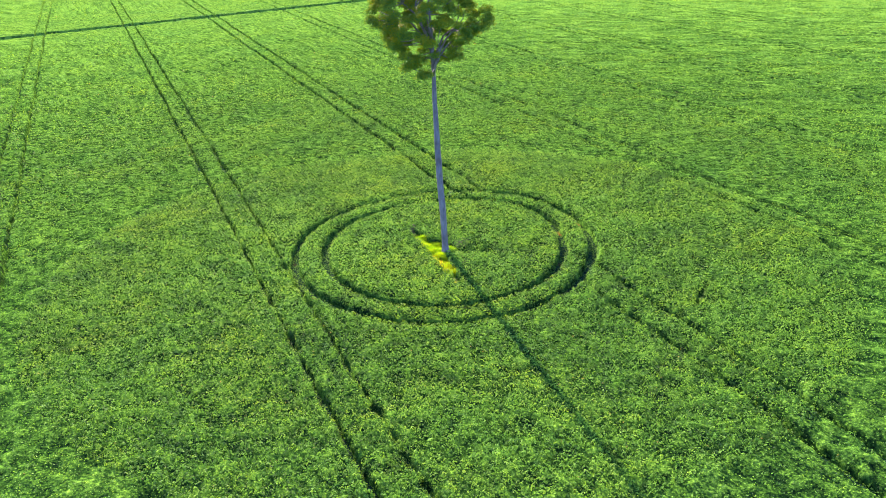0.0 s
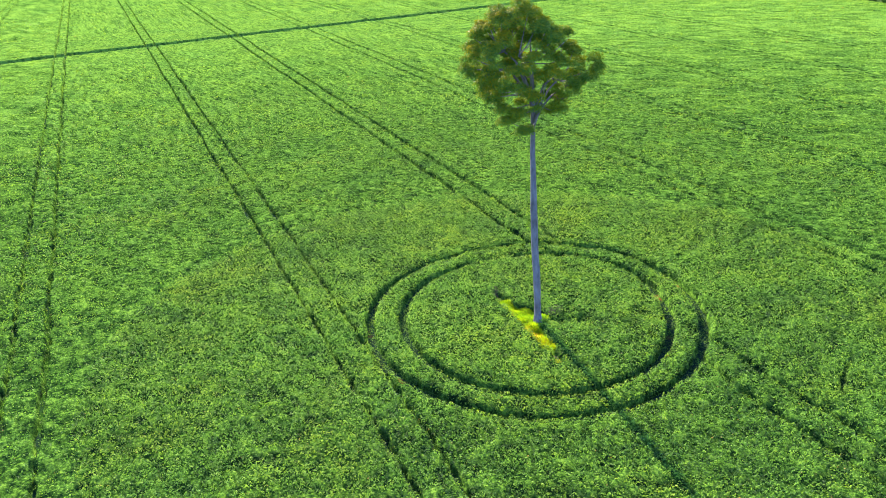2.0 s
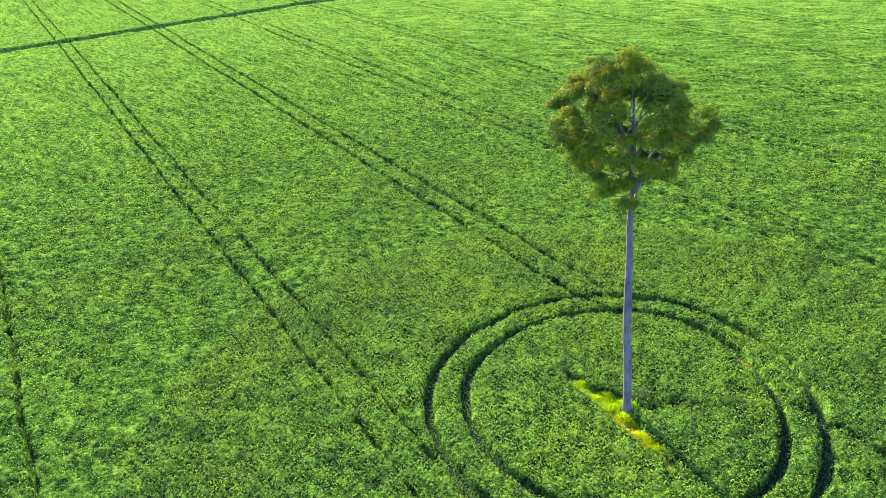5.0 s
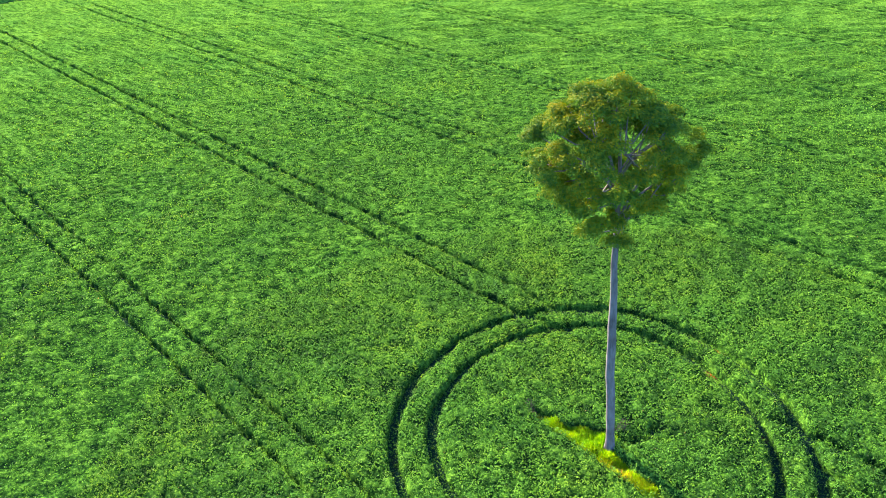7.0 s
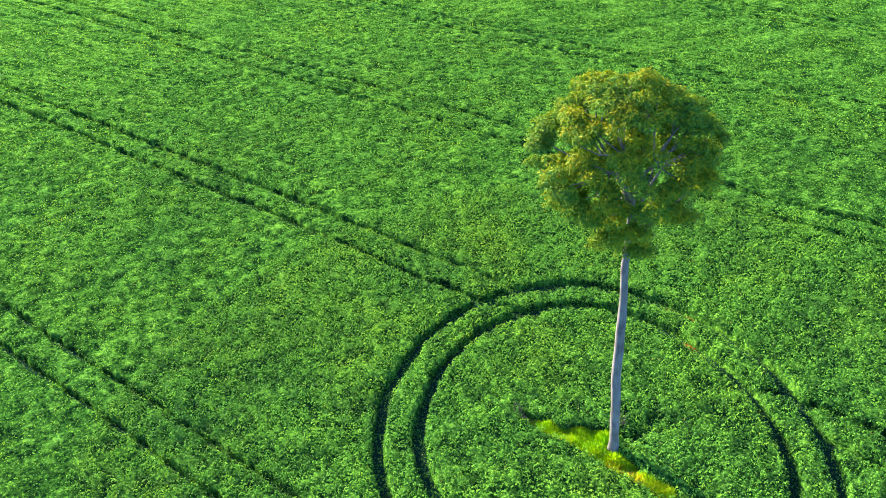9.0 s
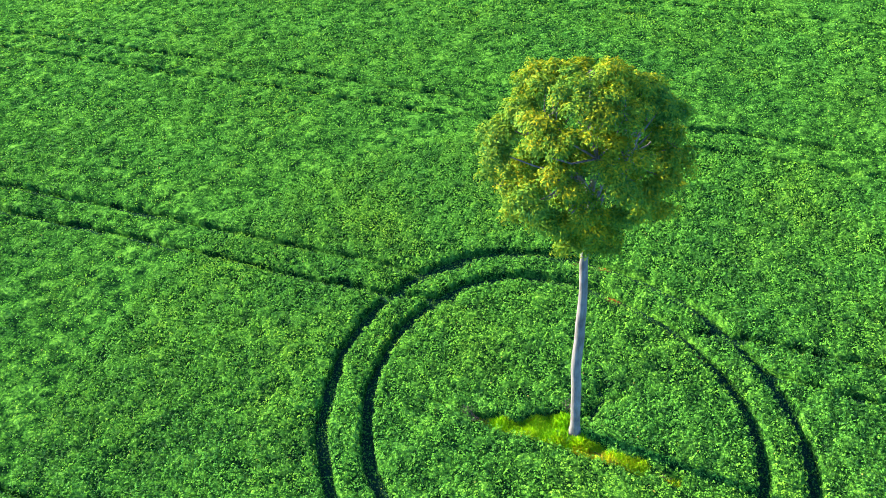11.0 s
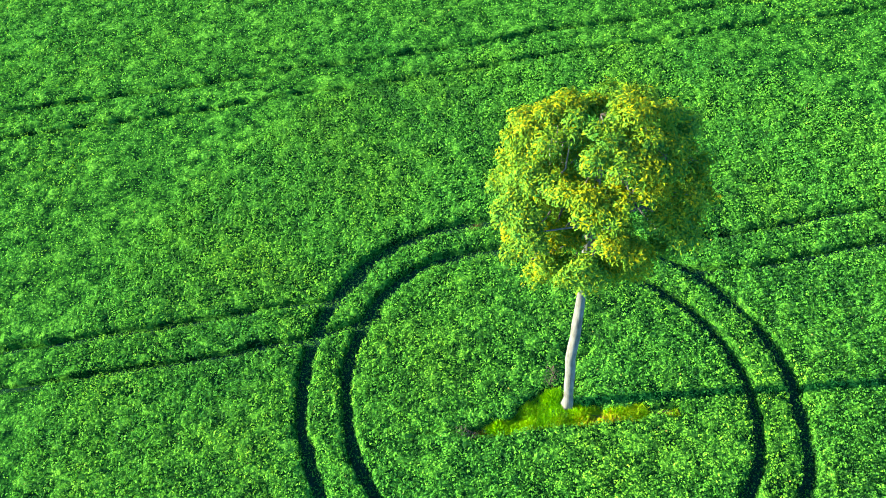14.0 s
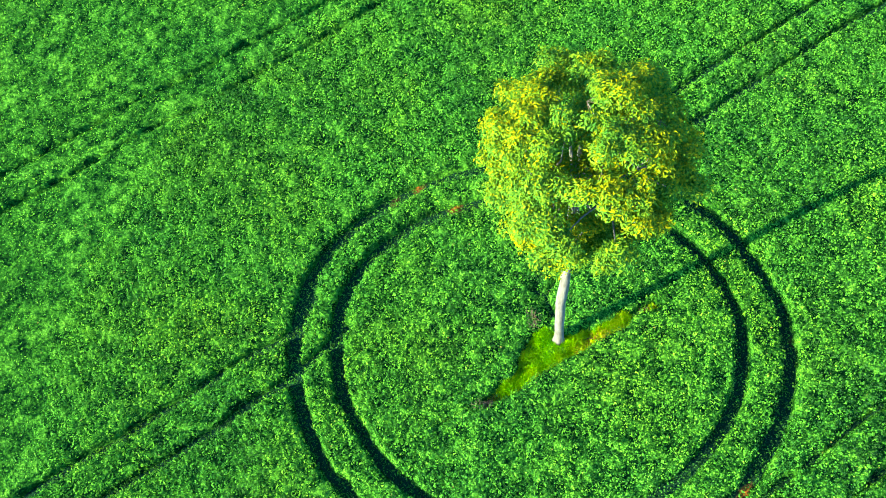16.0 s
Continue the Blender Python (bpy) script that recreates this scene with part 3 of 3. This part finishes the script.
def build_tree():
    rs = np.random.RandomState(21)
    tree = new("tree")
    tagged(tree, "tall lone tree with pale bare trunk and round green crown", "tree")
    part("trunk", trunk_mesh(), M_BARK, tree, "smooth pale grey trunk flared at its foot", smooth=True)
    heads = crown_heads(rs)
    middle = np.array([CROWN_X, CROWN_Y, 16.0])
    # limbs out of the upper trunk
    limbs = []
    for n in range(10):
        a = 2 * math.pi * n / 10 + rs.uniform(-0.25, 0.25)
        z0 = 13.1 + 0.25 * n + rs.uniform(-0.1, 0.1)
        up, out = rs.uniform(1.8, 3.0), rs.uniform(1.4, 2.1)
        sway = a + rs.uniform(-0.3, 0.3)
        x0, y0 = -0.018 * z0, -0.022 * z0
        pts = [(x0, y0, z0), (x0 + 0.3 * out * math.cos(a), y0 + 0.3 * out * math.sin(a), z0 + 0.40 * up), (x0 + 0.65 * out * math.cos(a), y0 + 0.65 * out * math.sin(a), z0 + 0.78 * up), (x0 + out * math.cos(sway), y0 + out * math.sin(sway), z0 + up)]
        part("limb", tube(pts, [0.095, 0.075, 0.055, 0.04], 8, 0.06, n), M_BARK, tree, smooth=True)
        limbs += [Vector(p).lerp(Vector(q), k / 3) for p, q in zip(pts, pts[1:]) for k in (1, 2, 3)]
    # a bough to each head, and clumps of leaves round its end on twigs of their own
    clumps = []
    for n, head in enumerate(heads):
        goal = Vector(head)
        start = min(limbs, key=lambda h: (h - goal).length + (1.5 if h.z > goal.z + 0.3 else 0))
        bend = start.lerp(goal, 0.5) + Vector((rs.uniform(-0.15, 0.15), rs.uniform(-0.15, 0.15), -0.15))
        part("bough", tube([start, bend, goal], [0.038, 0.028, 0.016], 6, 0.05, n), M_BARK, tree, smooth=True)
        away = (head - middle) / np.linalg.norm(head - middle)
        mood = rs.uniform(-0.12, 0.12)
        for k in range(rs.randint(4, 6)):
            d = rs.normal(size=3) * np.array([1, 1, 0.6])
            d -= 0.6 * (d @ away) * away
            p = head + d / np.linalg.norm(d) * rs.uniform(0.25, 0.65)
            clumps.append((p, rs.uniform(0.31, 0.52), mood))
            part("twig", tube([goal, goal.lerp(Vector(p), 0.5) + Vector((0, 0, -0.05)), p], [0.014, 0.010, 0.005], 5, 0.05, n + k), M_WOOD, tree)
    # leaves
    place, normal, tone, heading = [], [], [], []
    for p, r, mood in clumps:
        n = int(2100 * r * r)
        d = rs.normal(size=(n, 3))
        d /= np.linalg.norm(d, axis=1, keepdims=True)
        d[:, 2] = np.where(d[:, 2] < -0.35, -d[:, 2], d[:, 2])
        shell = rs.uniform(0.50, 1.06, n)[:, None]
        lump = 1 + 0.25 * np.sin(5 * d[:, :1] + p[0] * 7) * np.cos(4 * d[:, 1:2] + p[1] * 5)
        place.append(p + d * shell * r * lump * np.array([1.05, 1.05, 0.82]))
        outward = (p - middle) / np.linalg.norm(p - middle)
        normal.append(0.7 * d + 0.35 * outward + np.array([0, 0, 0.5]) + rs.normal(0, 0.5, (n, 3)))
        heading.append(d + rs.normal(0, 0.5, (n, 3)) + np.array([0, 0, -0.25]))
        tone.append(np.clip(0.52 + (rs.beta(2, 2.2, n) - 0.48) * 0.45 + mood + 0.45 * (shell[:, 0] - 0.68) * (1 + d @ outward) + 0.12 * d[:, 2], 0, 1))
    place, normal, heading, tone = (np.concatenate(v) for v in (place, normal, heading, tone))
    size = rs.uniform(0.085, 0.16, len(place))
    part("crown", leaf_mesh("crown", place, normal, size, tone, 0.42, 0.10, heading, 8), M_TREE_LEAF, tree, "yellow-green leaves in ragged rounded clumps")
    return tree


tree = build_tree()


# ---------------------------------------------------------------- clearing at the foot of the tree
def build_grass():
    rs = np.random.RandomState(31)
    n = 210000
    x, y = rs.uniform(-5.4, 5.4, n), rs.uniform(-2.2, 0.8, n)
    worn = np.clip(1.2 * (x < -3.9) + 0.75 * ((x > 0.2) & (x < 2.2) & (y < -0.75)) + 0.9 * (x > 3.9) + 0.55 * ((x < -0.5) & (y < -0.85)), 0, 0.93)
    keep = (clearing_distance(x, y) + 0.16 * N_EDGE(x, y) < 0.06) & (N_PLANT(x * 0.8, y * 0.8) > rs.uniform(-1.6, 0.5, n)) & (rs.uniform(size=n) > worn) & (np.hypot(x, y) > 0.40)
    worn = worn[keep]
    x, y = x[keep], y[keep]
    n = len(x)
    length = rs.uniform(0.20, 0.48, n) * (1 + 0.5 * N_PLANT(x * 0.8, y * 0.8)) * (1 - 0.5 * (np.abs(x) > 3.5))
    lean = rs.normal(0, 0.5, (n, 3)) + np.array([0, 0, 1.0])
    lean /= np.linalg.norm(lean, axis=1, keepdims=True)
    place = np.stack([x, y, 0.03 + 0 * x], 1) + 0.45 * length[:, None] * lean
    tone = np.clip(rs.beta(2, 2.4, n) * 0.7 + 0.25 * N_MID(x + 5, y) + 0.45 * worn + 0.15 * N_PLANT(x + 9, y), 0, 1)
    side = rs.normal(size=(n, 3))
    me = leaf_mesh("grass", place, np.cross(lean, side), length, tone, 0.10, 0.03, lean, 4)
    ob = part("grass", me, M_GRASS)
    return tagged(ob, "bright yellow-green grass in the clearing round the trunk", "grass", kind="stuff")


grass = build_grass()


# ---------------------------------------------------------------- dry wood and weeds round the trunk
def fallen_branch(x, y, length, turn, seed):
    """A thin dead branch with two twigs, lying in the grass."""
    rs = np.random.RandomState(seed)
    root = new("fallen_branch")
    root.matrix_world = pose(x, y, 0.16, 0, 0, turn)
    pts = [(-length / 2, 0, 0), (-length / 6, rs.uniform(-0.06, 0.06), 0.04), (length / 6, rs.uniform(-0.06, 0.06), 0.05), (length / 2, 0.02, -0.02)]
    part("stem", tube(pts, [0.028, 0.024, 0.018, 0.008], 6, 0.1, seed), M_WOOD, root, smooth=True)
    for k in (1, 2):
        p = pts[k]
        q = (p[0] + 0.22 * length, p[1] + rs.choice([-1, 1]) * 0.16 * length, p[2] + 0.06)
        part("twig", tube([p, q], [0.012, 0.004], 5, 0.1, seed + k), M_WOOD, root)
    return tagged(root, "thin dry brown fallen branch lying in the grass", "branch", "fallen branches")


for spec in ((1.35, -0.85, 1.1, -32, 1), (-0.85, -0.75, 0.9, 140, 2), (-4.5, -0.85, 0.8, 70, 3), (4.35, -1.15, 0.9, 12, 4), (0.55, -1.1, 0.7, 60, 5)):
    fallen_branch(*spec)


def dry_shrub(x, y, height, seed):
    """Bare brown stems of a dead weed."""
    rs = np.random.RandomState(seed)
    root = new("dead_weed")
    root.matrix_world = pose(x, y, 0.0)
    for k in range(9):
        a, lean = rs.uniform(0, 2 * math.pi), rs.uniform(0.1, 0.45) * height
        h = height * rs.uniform(0.6, 1.0)
        mid_ = (0.4 * lean * math.cos(a), 0.4 * lean * math.sin(a), 0.55 * h)
        part("stalk", tube([(0, 0, -0.02), mid_, (lean * math.cos(a), lean * math.sin(a), h)], [0.016, 0.012, 0.004], 5, 0.1, seed + k), M_WOOD, root)
    n = 90
    a, k = rs.uniform(0, 2 * math.pi, n), rs.uniform(0.2, 1.0, n)
    place = np.stack([0.42 * height * k * np.cos(a), 0.42 * height * k * np.sin(a), height * rs.uniform(0.35, 1.0, n)], 1)
    part("dead_leaves", leaf_mesh("dead_leaves", place, rs.normal(size=(n, 3)), rs.uniform(0.05, 0.11, n), rs.uniform(0, 1, n), 0.5, 0.1, seed=seed), M_WOOD, root)
    return tagged(root, "dead brown weed with bare stalks among the crop", "weed", "dead weeds")


for spec in ((-0.30, 1.65, 1.0, 41), (-0.55, 1.25, 0.85, 42), (-5.15, -0.5, 0.8, 43), (-4.75, -0.75, 0.6, 44)):
    dry_shrub(*spec)


def leafy_weed(x, y, radius, seed):
    """A low broad-leaved weed sprouting at the foot of the trunk."""
    rs = np.random.RandomState(seed)
    root = new("broadleaf_weed")
    root.matrix_world = pose(x, y, 0.0)
    for k in range(6):
        a = 2 * math.pi * k / 6 + rs.uniform(-0.3, 0.3)
        part("stem", tube([(0, 0, -0.02), (0.3 * radius * math.cos(a), 0.3 * radius * math.sin(a), 0.7 * radius), (0.7 * radius * math.cos(a), 0.7 * radius * math.sin(a), 1.0 * radius)], [0.012, 0.009, 0.004], 5, 0.1, seed + k), M_WOOD, root)
    n = 110
    d = rs.normal(size=(n, 3))
    d /= np.linalg.norm(d, axis=1, keepdims=True)
    d[:, 2] = np.abs(d[:, 2])
    place = d * radius * rs.uniform(0.5, 1.05, (n, 1)) + np.array([0, 0, 0.15])
    part("leaves", leaf_mesh("weed_leaves", place, d + rs.normal(0, 0.35, (n, 3)) + np.array([0, 0, 0.4]), rs.uniform(0.08, 0.17, n), rs.uniform(0.3, 0.95, n), 0.65, 0.12, seed=seed), M_CROP, root)
    return tagged(root, "low leafy green weed beside the tree trunk", "weed", "leafy weeds")


for spec in ((-0.22, -0.52, 0.28, 61), (0.12, -0.58, 0.24, 62), (-0.62, -0.35, 0.30, 63), (0.62, 0.25, 0.34, 64), (0.95, 0.75, 0.40, 65), (0.45, 0.85, 0.32, 66)):
    leafy_weed(*spec)


# ---------------------------------------------------------------- woodland at the far corner of the field
def build_woodland():
    rs = np.random.RandomState(71)
    n = 14000
    along, depth = rs.uniform(0, 75, n), rs.uniform(0, 1, n) ** 1.5 * 14
    x, y = -88 - 0.926 * along + 0.378 * depth, 149 + 0.378 * along + 0.926 * depth
    top = 7.5 + 2.5 * N_BIG(x, y) + 1.2 * N_MID(x * 0.6, y * 0.6)
    z = 0.4 + (top - 0.4) * rs.uniform(0, 1, n) ** 0.6
    me = leaf_mesh("woodland_edge", np.stack([x, y, z], 1), rs.normal(0, 0.7, (n, 3)) + np.array([0, -0.3, 0.6]), rs.uniform(0.5, 1.1, n), np.clip(rs.beta(2, 3, n) * 0.6, 0, 1), 0.7, 0.15, seed=9)
    ob = part("woodland_edge", me, M_TREE_LEAF)
    return tagged(ob, "dark green woodland edge beyond the far corner of the field", "woodland", kind="stuff")


woodland = build_woodland()
